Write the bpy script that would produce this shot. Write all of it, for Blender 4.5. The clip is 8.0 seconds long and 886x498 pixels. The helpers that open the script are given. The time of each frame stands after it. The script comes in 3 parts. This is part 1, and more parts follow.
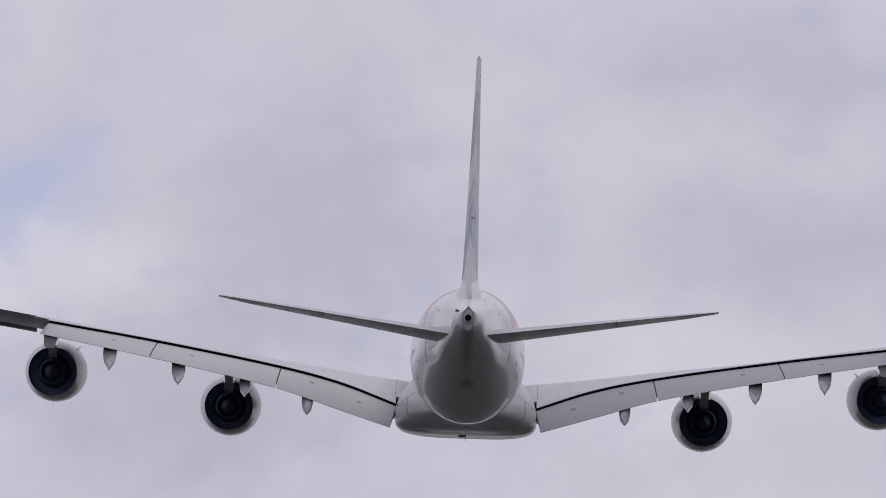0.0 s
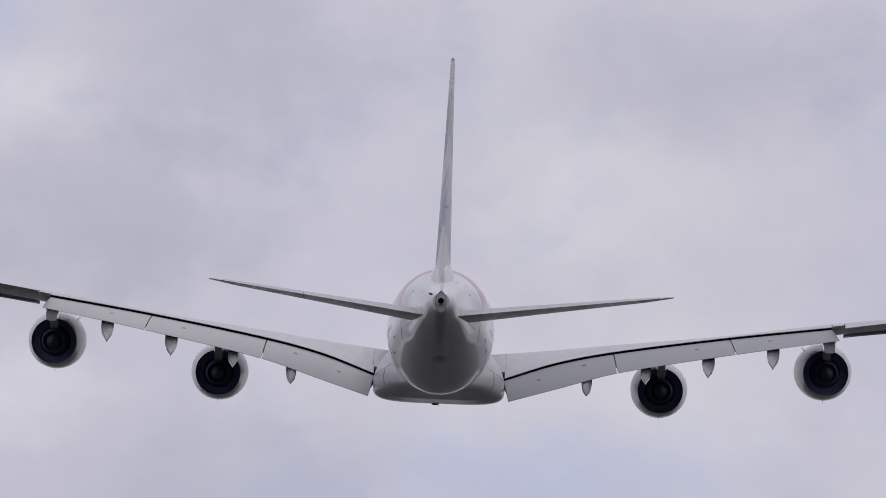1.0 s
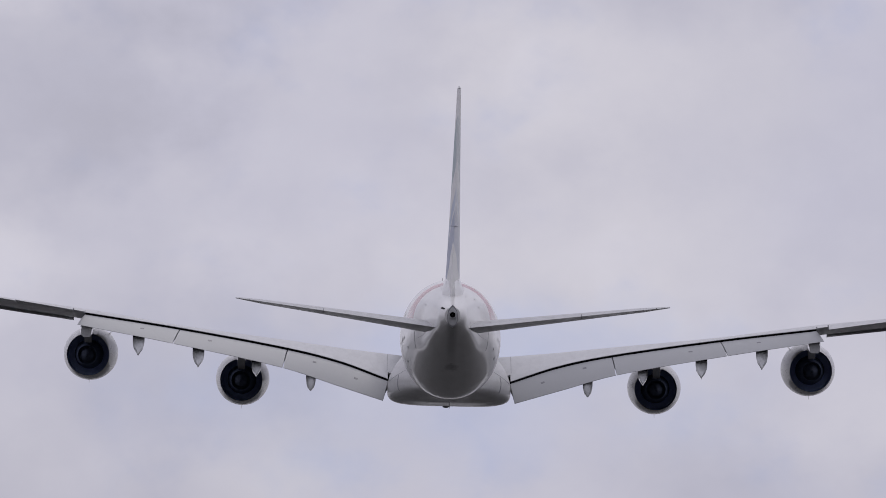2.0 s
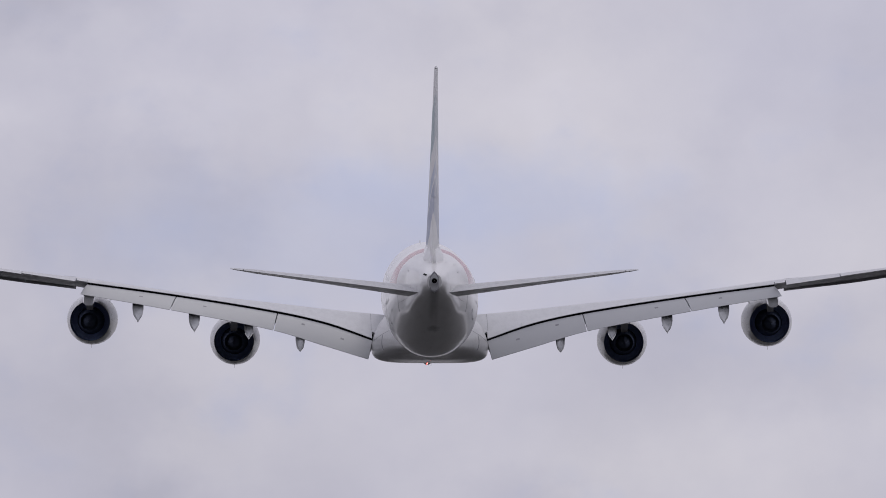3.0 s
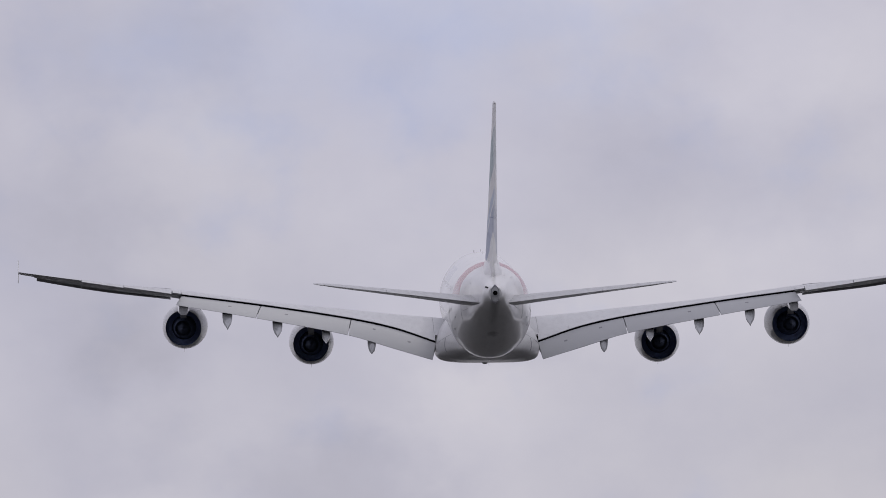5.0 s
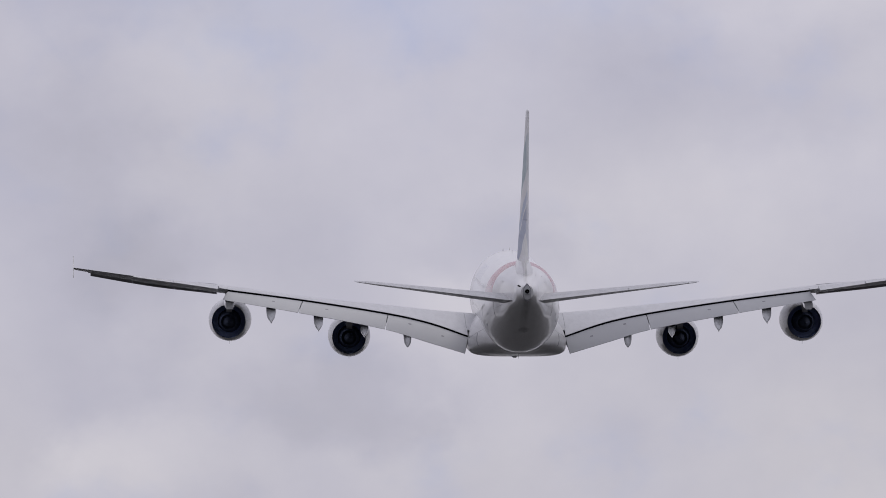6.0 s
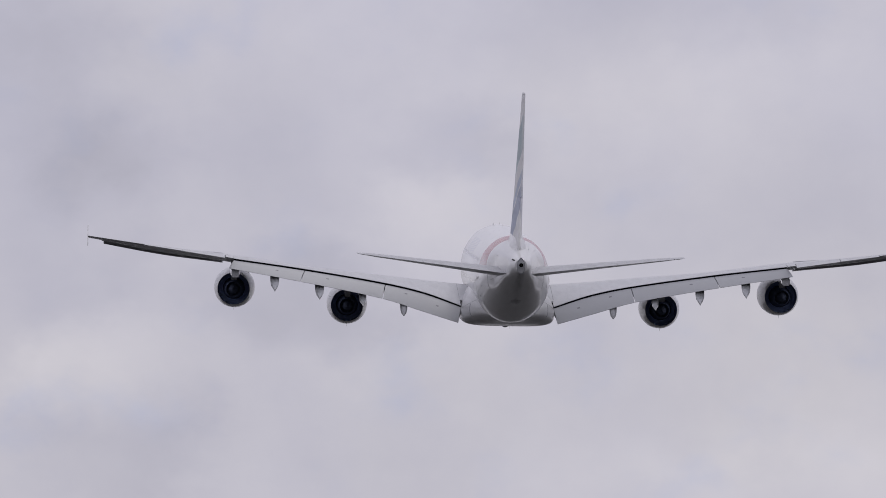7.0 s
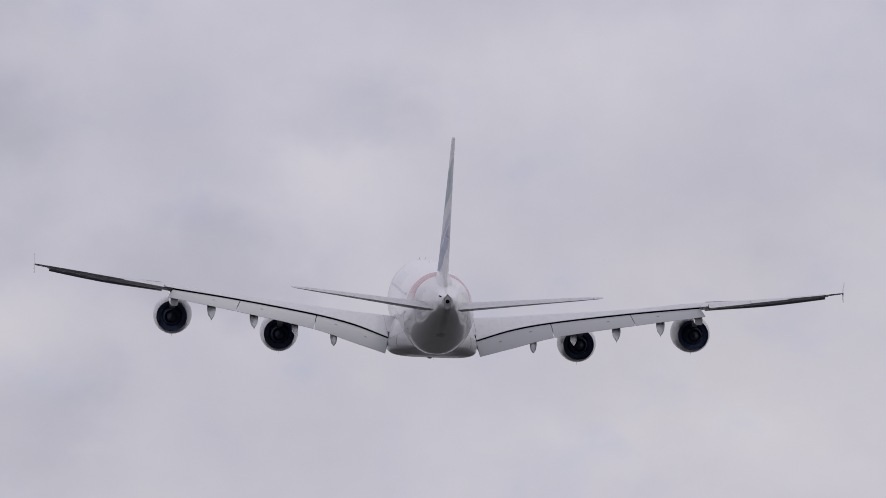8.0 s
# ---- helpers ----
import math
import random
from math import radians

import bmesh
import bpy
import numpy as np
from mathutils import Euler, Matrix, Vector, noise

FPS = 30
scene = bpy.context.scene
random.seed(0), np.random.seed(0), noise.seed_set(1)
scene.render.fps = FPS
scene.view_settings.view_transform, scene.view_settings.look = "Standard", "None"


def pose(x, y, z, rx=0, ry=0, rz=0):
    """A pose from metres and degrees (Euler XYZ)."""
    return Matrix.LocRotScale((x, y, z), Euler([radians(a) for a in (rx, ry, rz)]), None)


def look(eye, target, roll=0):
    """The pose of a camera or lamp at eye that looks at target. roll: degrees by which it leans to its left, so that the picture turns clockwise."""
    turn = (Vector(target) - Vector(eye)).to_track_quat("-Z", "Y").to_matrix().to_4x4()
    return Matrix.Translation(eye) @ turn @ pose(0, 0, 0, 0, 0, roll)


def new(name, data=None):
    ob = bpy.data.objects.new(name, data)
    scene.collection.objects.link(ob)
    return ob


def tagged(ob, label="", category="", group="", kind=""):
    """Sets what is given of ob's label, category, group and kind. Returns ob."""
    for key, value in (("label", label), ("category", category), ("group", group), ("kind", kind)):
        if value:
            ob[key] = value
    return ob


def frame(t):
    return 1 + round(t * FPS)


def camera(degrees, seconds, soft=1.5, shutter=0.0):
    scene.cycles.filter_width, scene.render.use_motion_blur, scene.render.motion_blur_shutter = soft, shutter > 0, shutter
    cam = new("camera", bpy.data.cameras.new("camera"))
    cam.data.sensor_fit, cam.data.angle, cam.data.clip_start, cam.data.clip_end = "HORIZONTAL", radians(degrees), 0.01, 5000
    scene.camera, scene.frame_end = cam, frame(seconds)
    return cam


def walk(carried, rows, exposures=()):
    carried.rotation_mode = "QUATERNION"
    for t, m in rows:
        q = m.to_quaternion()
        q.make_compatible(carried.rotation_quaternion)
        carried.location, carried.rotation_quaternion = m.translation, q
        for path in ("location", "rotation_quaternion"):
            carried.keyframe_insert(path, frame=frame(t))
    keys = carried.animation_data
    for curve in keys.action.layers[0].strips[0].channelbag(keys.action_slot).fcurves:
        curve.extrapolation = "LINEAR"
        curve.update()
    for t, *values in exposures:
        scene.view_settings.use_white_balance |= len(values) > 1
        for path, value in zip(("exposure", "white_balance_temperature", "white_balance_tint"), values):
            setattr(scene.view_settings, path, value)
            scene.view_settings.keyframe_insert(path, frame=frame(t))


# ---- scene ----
# A hand-held long lens on the ground follows a four-engined airliner that climbs away.
cam = camera(2.9, 8.0, soft=0.8)
CAMERA_ROWS = [
    (0, pose(0, 0, 1.7, 103.4341, 0, 0.0834)),
    (0.1, pose(0, 0, 1.7, 103.3403, 0, 0.0705)),
    (0.2, pose(0, 0, 1.7, 103.2633, 0, 0.0638)),
    (0.3, pose(0, 0, 1.7, 103.2021, 0, 0.0477)),
    (0.4, pose(0, 0, 1.7, 103.1679, 0, 0.0415)),
    (0.5, pose(0, 0, 1.7, 103.1368, 0, 0.0139)),
    (0.6, pose(0, 0, 1.7, 103.1094, 0, -0.0218)),
    (0.7, pose(0, 0, 1.7, 103.0777, 0, -0.0560)),
    (0.8, pose(0, 0, 1.7, 103.0019, 0, -0.0994)),
    (0.9, pose(0, 0, 1.7, 102.9194, 0, -0.1426)),
    (1, pose(0, 0, 1.7, 102.8611, 0, -0.1929)),
    (1.1, pose(0, 0, 1.7, 102.8032, 0, -0.2625)),
    (1.2, pose(0, 0, 1.7, 102.7825, 0, -0.3105)),
    (1.3, pose(0, 0, 1.7, 102.7607, 0, -0.3373)),
    (1.4, pose(0, 0, 1.7, 102.7022, 0, -0.3294)),
    (1.5, pose(0, 0, 1.7, 102.6642, 0, -0.3261)),
    (1.6, pose(0, 0, 1.7, 102.6339, 0, -0.3285)),
    (1.7, pose(0, 0, 1.7, 102.6035, 0, -0.3144)),
    (1.8, pose(0, 0, 1.7, 102.5326, 0, -0.2965)),
    (1.9, pose(0, 0, 1.7, 102.4922, 0, -0.3031)),
    (2, pose(0, 0, 1.7, 102.4623, 0, -0.3251)),
    (2.1, pose(0, 0, 1.7, 102.4080, 0, -0.3448)),
    (2.2, pose(0, 0, 1.7, 102.3199, 0, -0.3646)),
    (3.3, pose(0, 0, 1.7, 101.8800, 0, -0.6025)),
    (3.4, pose(0, 0, 1.7, 101.8441, 0, -0.6256)),
    (3.5, pose(0, 0, 1.7, 101.8129, 0, -0.6498)),
    (3.6, pose(0, 0, 1.7, 101.7817, 0, -0.6696)),
    (3.7, pose(0, 0, 1.7, 101.7520, 0, -0.6714)),
    (3.8, pose(0, 0, 1.7, 101.7321, 0, -0.6559)),
    (3.9, pose(0, 0, 1.7, 101.7238, 0, -0.6251)),
    (4, pose(0, 0, 1.7, 101.7150, 0, -0.6143)),
    (4.1, pose(0, 0, 1.7, 101.6937, 0, -0.6122)),
    (4.2, pose(0, 0, 1.7, 101.6624, 0, -0.6304)),
    (4.3, pose(0, 0, 1.7, 101.6277, 0, -0.6542)),
    (4.4, pose(0, 0, 1.7, 101.5897, 0, -0.6682)),
    (4.5, pose(0, 0, 1.7, 101.5519, 0, -0.6771)),
    (4.6, pose(0, 0, 1.7, 101.4958, 0, -0.6673)),
    (4.7, pose(0, 0, 1.7, 101.4513, 0, -0.6333)),
    (4.8, pose(0, 0, 1.7, 101.4239, 0, -0.6107)),
    (4.9, pose(0, 0, 1.7, 101.3893, 0, -0.5994)),
    (5, pose(0, 0, 1.7, 101.3588, 0, -0.5838)),
    (5.1, pose(0, 0, 1.7, 101.2933, 0, -0.5669)),
    (5.2, pose(0, 0, 1.7, 101.2423, 0, -0.5591)),
    (6.3, pose(0, 0, 1.7, 101.0042, 0, -0.6267)),
    (6.4, pose(0, 0, 1.7, 100.9569, 0, -0.6469)),
    (6.5, pose(0, 0, 1.7, 100.8993, 0, -0.6601)),
    (6.6, pose(0, 0, 1.7, 100.8870, 0, -0.6858)),
    (6.7, pose(0, 0, 1.7, 100.8665, 0, -0.7260)),
    (6.8, pose(0, 0, 1.7, 100.8444, 0, -0.7357)),
    (6.9, pose(0, 0, 1.7, 100.7850, 0, -0.7262)),
    (7, pose(0, 0, 1.7, 100.7543, 0, -0.7062)),
    (7.1, pose(0, 0, 1.7, 100.7697, 0, -0.6898)),
    (7.2, pose(0, 0, 1.7, 100.7838, 0, -0.7065)),
    (7.3, pose(0, 0, 1.7, 100.7963, 0, -0.7536)),
    (7.4, pose(0, 0, 1.7, 100.7715, 0, -0.8196)),
    (7.5, pose(0, 0, 1.7, 100.7414, 0, -0.8683)),
    (7.6, pose(0, 0, 1.7, 100.6890, 0, -0.9229)),
    (7.7, pose(0, 0, 1.7, 100.6929, 0, -0.9677)),
    (7.8, pose(0, 0, 1.7, 100.6652, 0, -1.0259)),
    (7.9, pose(0, 0, 1.7, 100.6545, 0, -1.0459)),
    (8, pose(0, 0, 1.7, 100.6476, 0, -1.0361)),
]
walk(cam, CAMERA_ROWS)


# ---- sky and sun ----
SUN_ELEVATION, SUN_AZIMUTH = 58, 35  # degrees, azimuth clockwise from +y

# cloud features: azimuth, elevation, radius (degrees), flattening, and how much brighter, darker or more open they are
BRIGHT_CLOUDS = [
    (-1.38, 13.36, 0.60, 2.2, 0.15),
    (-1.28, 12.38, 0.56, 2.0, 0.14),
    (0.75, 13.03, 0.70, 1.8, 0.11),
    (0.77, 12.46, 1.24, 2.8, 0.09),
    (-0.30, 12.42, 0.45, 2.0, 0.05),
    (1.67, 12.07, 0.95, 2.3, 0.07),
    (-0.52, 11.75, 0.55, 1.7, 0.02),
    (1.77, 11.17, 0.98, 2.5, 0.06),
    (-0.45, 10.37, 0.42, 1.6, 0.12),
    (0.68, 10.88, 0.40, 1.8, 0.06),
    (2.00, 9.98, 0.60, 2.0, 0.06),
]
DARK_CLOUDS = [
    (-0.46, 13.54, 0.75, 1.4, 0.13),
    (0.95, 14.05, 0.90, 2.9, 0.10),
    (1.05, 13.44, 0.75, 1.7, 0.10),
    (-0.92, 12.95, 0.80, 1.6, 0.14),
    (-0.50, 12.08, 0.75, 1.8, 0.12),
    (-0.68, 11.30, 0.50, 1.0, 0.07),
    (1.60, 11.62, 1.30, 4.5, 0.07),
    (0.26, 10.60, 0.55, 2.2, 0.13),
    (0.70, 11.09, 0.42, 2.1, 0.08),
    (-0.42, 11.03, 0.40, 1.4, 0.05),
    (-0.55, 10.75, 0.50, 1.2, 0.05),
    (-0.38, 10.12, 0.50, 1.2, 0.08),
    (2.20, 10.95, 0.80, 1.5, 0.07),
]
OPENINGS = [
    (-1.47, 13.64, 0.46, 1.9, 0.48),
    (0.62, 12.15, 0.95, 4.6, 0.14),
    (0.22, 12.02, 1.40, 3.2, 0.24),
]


class Nodes:
    """Short forms for building a node tree."""

    def __init__(self, tree):
        self.tree = tree
        tree.nodes.clear()

    def add(self, kind, links=(), operation=""):
        node = self.tree.nodes.new(kind)
        if operation:
            node.operation = operation
        for slot, value in dict(links).items():
            if isinstance(value, bpy.types.NodeSocket):
                self.tree.links.new(value, node.inputs[slot])
            else:
                node.inputs[slot].default_value = value
        return node

    def math(self, op, a, b=0.0, c=0.0):
        return self.add("ShaderNodeMath", {0: a, 1: b, 2: c}, operation=op).outputs[0]

    def vec(self, op, a, b=(0, 0, 0)):
        return self.add("ShaderNodeVectorMath", {0: a, 1: b}, operation=op).outputs[0]

    def length(self, a):
        return self.add("ShaderNodeVectorMath", {0: a}, operation="LENGTH").outputs["Value"]

    def noise(self, vector, scale, detail=3.0, rough=0.5):
        return self.add("ShaderNodeTexNoise", {"Vector": vector, "Scale": scale, "Detail": detail, "Roughness": rough})

    def span(self, value, a, b, to_a=0.0, to_b=1.0, smooth=False):
        node = self.add("ShaderNodeMapRange", {0: value, 1: a, 2: b, 3: to_a, 4: to_b})
        node.interpolation_type = "SMOOTHSTEP" if smooth else "LINEAR"
        return node.outputs[0]

    def mix(self, factor, a, b):
        node = self.add("ShaderNodeMix")
        node.data_type = "RGBA"
        for slot, value in ((0, factor), (6, a), (7, b)):
            if isinstance(value, bpy.types.NodeSocket):
                self.tree.links.new(value, node.inputs[slot])
            else:
                node.inputs[slot].default_value = value
        return node.outputs[2]


def direction(azimuth, elevation):
    a, e = radians(azimuth), radians(elevation)
    return Vector((math.sin(a) * math.cos(e), math.cos(a) * math.cos(e), math.sin(e)))


def overcast_world():
    """A bright layer of cloud with a few thin places, brightest overhead as overcast skies are."""
    world = bpy.data.worlds.new("overcast")
    world.use_nodes = True
    scene.world = world
    n = Nodes(world.node_tree)
    way = n.add("ShaderNodeTexCoord").outputs["Generated"]
    height = n.add("ShaderNodeSeparateXYZ", {0: way}).outputs["Z"]
    up = n.math("MAXIMUM", height, 0.0)
    flat = n.vec("MULTIPLY", way, (1, 1, 1.25))
    warp = n.vec("SUBTRACT", n.noise(flat, 150, 4, 0.6).outputs["Color"], (0.5, 0.5, 0.5))
    bent = n.vec("ADD", way, n.vec("MULTIPLY", warp, (0.009, 0.009, 0.006)))
    billow = n.noise(n.vec("ADD", flat, (0.3, 0.1, 0.2)), 170, 4, 0.5).outputs["Fac"]
    bright, clear = 1.0, 0.0
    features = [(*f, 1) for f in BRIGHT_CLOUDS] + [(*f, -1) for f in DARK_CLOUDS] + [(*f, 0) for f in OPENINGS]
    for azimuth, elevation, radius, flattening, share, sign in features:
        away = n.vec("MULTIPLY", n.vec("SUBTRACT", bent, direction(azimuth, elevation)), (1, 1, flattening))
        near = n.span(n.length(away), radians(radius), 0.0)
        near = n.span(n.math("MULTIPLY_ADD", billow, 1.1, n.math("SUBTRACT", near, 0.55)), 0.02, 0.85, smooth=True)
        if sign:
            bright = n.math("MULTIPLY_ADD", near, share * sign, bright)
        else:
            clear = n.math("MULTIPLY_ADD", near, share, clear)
    coarse = n.noise(flat, 75, 5, 0.55).outputs["Fac"]
    fine = n.noise(flat, 260, 4, 0.6).outputs["Fac"]
    wisps = n.math("MULTIPLY_ADD", coarse, 0.30, n.math("MULTIPLY_ADD", fine, 0.07, -0.185))
    banks = n.noise(n.vec("ADD", flat, (0.0, 0.0, 0.35)), 7, 5, 0.55).outputs["Fac"]
    wisps = n.math("MULTIPLY_ADD", n.math("SUBTRACT", banks, 0.5), 0.5, wisps)
    bright = n.math("ADD", bright, wisps)
    overhead = n.math("MULTIPLY_ADD", up, SKY_ZENITH - SKY_RIM, SKY_RIM)
    level = n.math("MULTIPLY", bright, overhead)
    tint = n.mix(n.math("ADD", n.math("ADD", n.span(n.noise(flat, 48, 2).outputs["Fac"], 0.38, 0.64, -0.1, 0.2), n.span(bright, 0.9, 1.12, -0.2, 0.5)), n.span(height, 0.215, 0.18, 0.0, 0.55)), (0.98, 0.965, 1.153, 1), (1.006, 0.972, 1.06, 1))
    cloud = n.add("ShaderNodeVectorMath", {0: tint, "Scale": level}, operation="SCALE").outputs[0]
    sky = n.add("ShaderNodeTexSky")
    sky.sky_type, sky.sun_disc = "NISHITA", False
    sky.sun_elevation, sky.sun_rotation = radians(SUN_ELEVATION), radians(SUN_AZIMUTH)
    blue = n.vec("MULTIPLY", sky.outputs[0], (0.106, 0.092, 0.103))
    n.add("ShaderNodeOutputWorld", {0: n.add("ShaderNodeBackground", {0: n.mix(clear, cloud, blue), 1: 1.0}).outputs[0]})


SKY_RIM, SKY_ZENITH = 0.522, 0.62
overcast_world()

sun = new("sun", bpy.data.lights.new("sun", "SUN"))
sun.data.energy, sun.data.angle, sun.data.color = 0.5, radians(25), (1.0, 0.96, 0.9)
sun.matrix_basis = look(direction(SUN_AZIMUTH, SUN_ELEVATION) * 100, (0, 0, 0))
scene.view_settings.exposure = 0.0


# ---- materials ----
def paint(name, color, rough=0.25, coat=0.6, dirt=0.1, metal=0.0, scale=0.6, streak=(1, 0.12, 1), finish=None, bump=0.0, shine=0.5, vary=0.22):
    """Aircraft paint: grime drawn out along the airflow, a fine mottle, and a clear top coat."""
    m = bpy.data.materials.new(name)
    m.use_nodes = True
    n = Nodes(m.node_tree)
    place = n.add("ShaderNodeTexCoord").outputs["Object"]
    grime = n.noise(n.vec("MULTIPLY", place, streak), scale * 2.2, 6, 0.6).outputs["Fac"]
    mottle = n.noise(place, scale * 9, 4, 0.6).outputs["Fac"]
    wear = n.math("MULTIPLY_ADD", mottle, 0.35, n.math("MULTIPLY", grime, 0.65))
    base = (*color, 1)
    if finish:
        base = finish(n, place, base)
    dark = n.vec("MULTIPLY", base, (0.55, 0.54, 0.52)) if isinstance(base, bpy.types.NodeSocket) else (*[c * 0.55 for c in color], 1)
    tone = n.mix(n.math("MULTIPLY", n.span(wear, 0.45, 0.75), dirt * 3), base, dark)
    links = {"Base Color": tone, "Roughness": n.span(wear, 0.3, 0.7, rough * (1 - vary), rough * (1 + vary)), "Metallic": metal,
             "Coat Weight": coat, "Specular IOR Level": shine, "Coat Roughness": rough * 0.35}
    if bump:
        links["Normal"] = n.add("ShaderNodeBump", {"Height": mottle, "Strength": bump, "Distance": 0.02}).outputs[0]
    shader = n.add("ShaderNodeBsdfPrincipled", links)
    n.add("ShaderNodeOutputMaterial", {0: shader.outputs[0]})
    return m


def red_ring(n, place, base):
    """A dull red band painted round the back of the fuselage, its ends drawn out downwards."""
    part_of = n.add("ShaderNodeSeparateXYZ", {0: place})
    aft = n.math("MULTIPLY_ADD", part_of.outputs["Z"], 0.1, n.math("MULTIPLY", part_of.outputs["Y"], -1))
    on = n.math("MULTIPLY", n.span(aft, 15.6, 15.8), n.span(aft, 21.2, 21.0))
    on = n.math("MULTIPLY", on, n.span(part_of.outputs["Z"], 0.8, 2.4))
    base = n.mix(on, base, (0.36, 0.03, 0.045, 1))
    # faded blue-grey bars of the title along the upper deck, too oblique to read
    along = n.math("FRACT", n.math("MULTIPLY", part_of.outputs["Y"], 0.476))
    bars = n.math("MULTIPLY", n.span(along, 0.30, 0.34), n.span(along, 0.92, 0.88))
    bars = n.math("MULTIPLY", bars, n.math("MULTIPLY", n.span(part_of.outputs["Y"], 1.6, 1.7), n.span(part_of.outputs["Y"], 16.4, 16.3)))
    bars = n.math("MULTIPLY", bars, n.math("MULTIPLY", n.span(part_of.outputs["Z"], 1.9, 2.0), n.span(part_of.outputs["Z"], 3.2, 3.1)))
    base = n.mix(n.math("MULTIPLY", bars, 0.35), base, (0.30, 0.33, 0.45, 1))
    # soot that trails forward of the tail exhaust along the keel
    side = n.math("ABSOLUTE", part_of.outputs["X"])
    soot = n.math("MULTIPLY", n.span(side, 0.5, 0.05, smooth=True), n.span(part_of.outputs["Y"], -20.0, -30.0))
    soot = n.math("MULTIPLY", soot, n.span(part_of.outputs["Z"], 1.4, 1.2))
    # a stain on the keel below the tail's pressure outlet
    away = n.vec("MULTIPLY", n.vec("SUBTRACT", place, (0.05, -21.2, 0)), (1.35, 0.5, 0))
    ragged = n.math("MULTIPLY_ADD", n.noise(place, 2.2, 4).outputs["Fac"], 0.5, n.length(away))
    stain = n.math("MULTIPLY", n.span(ragged, 1.05, 0.45, smooth=True), n.span(part_of.outputs["Z"], 0.0, -0.6))
    soot = n.math("MAXIMUM", soot, stain)
    return n.mix(n.math("MULTIPLY", soot, 0.75), base, (0.08, 0.075, 0.07, 1))


def fin_waves(n, place, base):
    """Blue, pale blue and teal waves that climb aft over the white fin."""
    part_of = n.add("ShaderNodeSeparateXYZ", {0: place})
    sway = n.noise(n.vec("MULTIPLY", place, (0, 0.25, 0.2)), 1.0, 2).outputs["Fac"]
    tall = part_of.outputs["Z"]
    # height above the trailing edge's foot along lines that climb aft
    climb = n.math("MULTIPLY_ADD", tall, 1.124, n.math("MULTIPLY_ADD", part_of.outputs["Y"], 0.4, 11.63 - 0.6))
    climb = n.math("MULTIPLY_ADD", sway, 1.2, climb)
    tone = base
    for low, high, roof, color in ((6.9, 9.7, 30, (0.03, 0.11, 0.34, 1)), (9.7, 11.0, 30, (0.22, 0.33, 0.55, 1)), (12.6, 16.4, 15.9, (0.015, 0.20, 0.25, 1))):
        on = n.math("MULTIPLY", n.span(climb, low, low + 0.25), n.span(climb, high, high - 0.25))
        on = n.math("MULTIPLY", on, n.span(tall, roof, roof - 0.3))
        # waves mixed weaker on the right side, imitating the pale sheen there
        tone = n.mix(n.math("MULTIPLY", on, n.span(part_of.outputs["X"], -0.05, 0.05, 0.54, 0.25)), tone, color)
    return tone


WHITE = paint("white_paint", (0.80, 0.80, 0.79), rough=0.2, coat=0.28, shine=0.4, dirt=0.13, finish=red_ring)
BELLY = paint("belly_paint", (0.61, 0.61, 0.605), rough=0.42, coat=0.35, dirt=0.14)
TAIL_WHITE = paint("fin_paint", (0.76, 0.76, 0.76), rough=0.46, coat=0.03, shine=0.3, dirt=0.06, finish=fin_waves)
WING_GREY = paint("wing_grey_paint", (0.61, 0.615, 0.63), rough=0.5, coat=0.05, dirt=0.09, scale=0.9, shine=0.3)
TAILPLANE_GREY = paint("tailplane_grey_paint", (0.44, 0.445, 0.455), rough=0.36, coat=0.2, dirt=0.2, scale=0.9, shine=0.48)
FLAP_GREY = paint("flap_grey_paint", (0.462, 0.472, 0.482), rough=0.5, coat=0.0, dirt=0.012, scale=3.0, streak=(1, 0.3, 1), vary=0.03)
FAIRING_GREY = paint("fairing_grey_paint", (0.5, 0.51, 0.52), rough=0.15, coat=0.9, dirt=0.2, scale=1.5)
NACELLE = paint("nacelle_paint", (0.60, 0.60, 0.60), rough=0.3, coat=0.35, dirt=0.25, scale=1.5)
LIP_METAL = paint("bare_aluminium", (0.75, 0.75, 0.76), rough=0.25, coat=0.0, metal=1.0)
# exhaust metals: dark for the shade inside, blue for haze, both in the colour
HOT_METAL = paint("shaded_blue_titanium", (0.065, 0.08, 0.125), rough=0.8, coat=0.0, scale=3, shine=0.15)
# lining lightened and blued to imitate haze over the deep duct
DUCT = paint("haze_blue_duct_lining", (0.36, 0.44, 0.66), rough=0.8, coat=0.0, scale=3, shine=0.15)
CORE_METAL = paint("shaded_blue_steel", (0.07, 0.088, 0.145), rough=0.8, coat=0.0, scale=3, shine=0.15)
# near-black that puts the shade of gaps and hollows into the colour
COVE = paint("hollow_shade_black", (0.018, 0.018, 0.02), rough=0.8, coat=0.0, scale=3, shine=0.1)
MARK = paint("worn_grey_panel", (0.26, 0.26, 0.28), rough=0.5, coat=0.0, scale=4)
GLASS = paint("dark_cabin_glass", (0.02, 0.022, 0.026), rough=0.08, coat=1.0, dirt=0.0)


def glow(name, color, strength):
    m = bpy.data.materials.new(name)
    m.use_nodes = True
    n = Nodes(m.node_tree)
    shader = n.add("ShaderNodeBsdfPrincipled", {"Base Color": (*color, 1), "Emission Color": (*color, 1), "Emission Strength": strength, "Roughness": 0.3})
    n.add("ShaderNodeOutputMaterial", {0: shader.outputs[0]})
    return m


RED_LAMP = glow("red_beacon_light", (1.0, 0.10, 0.085), 16.0)


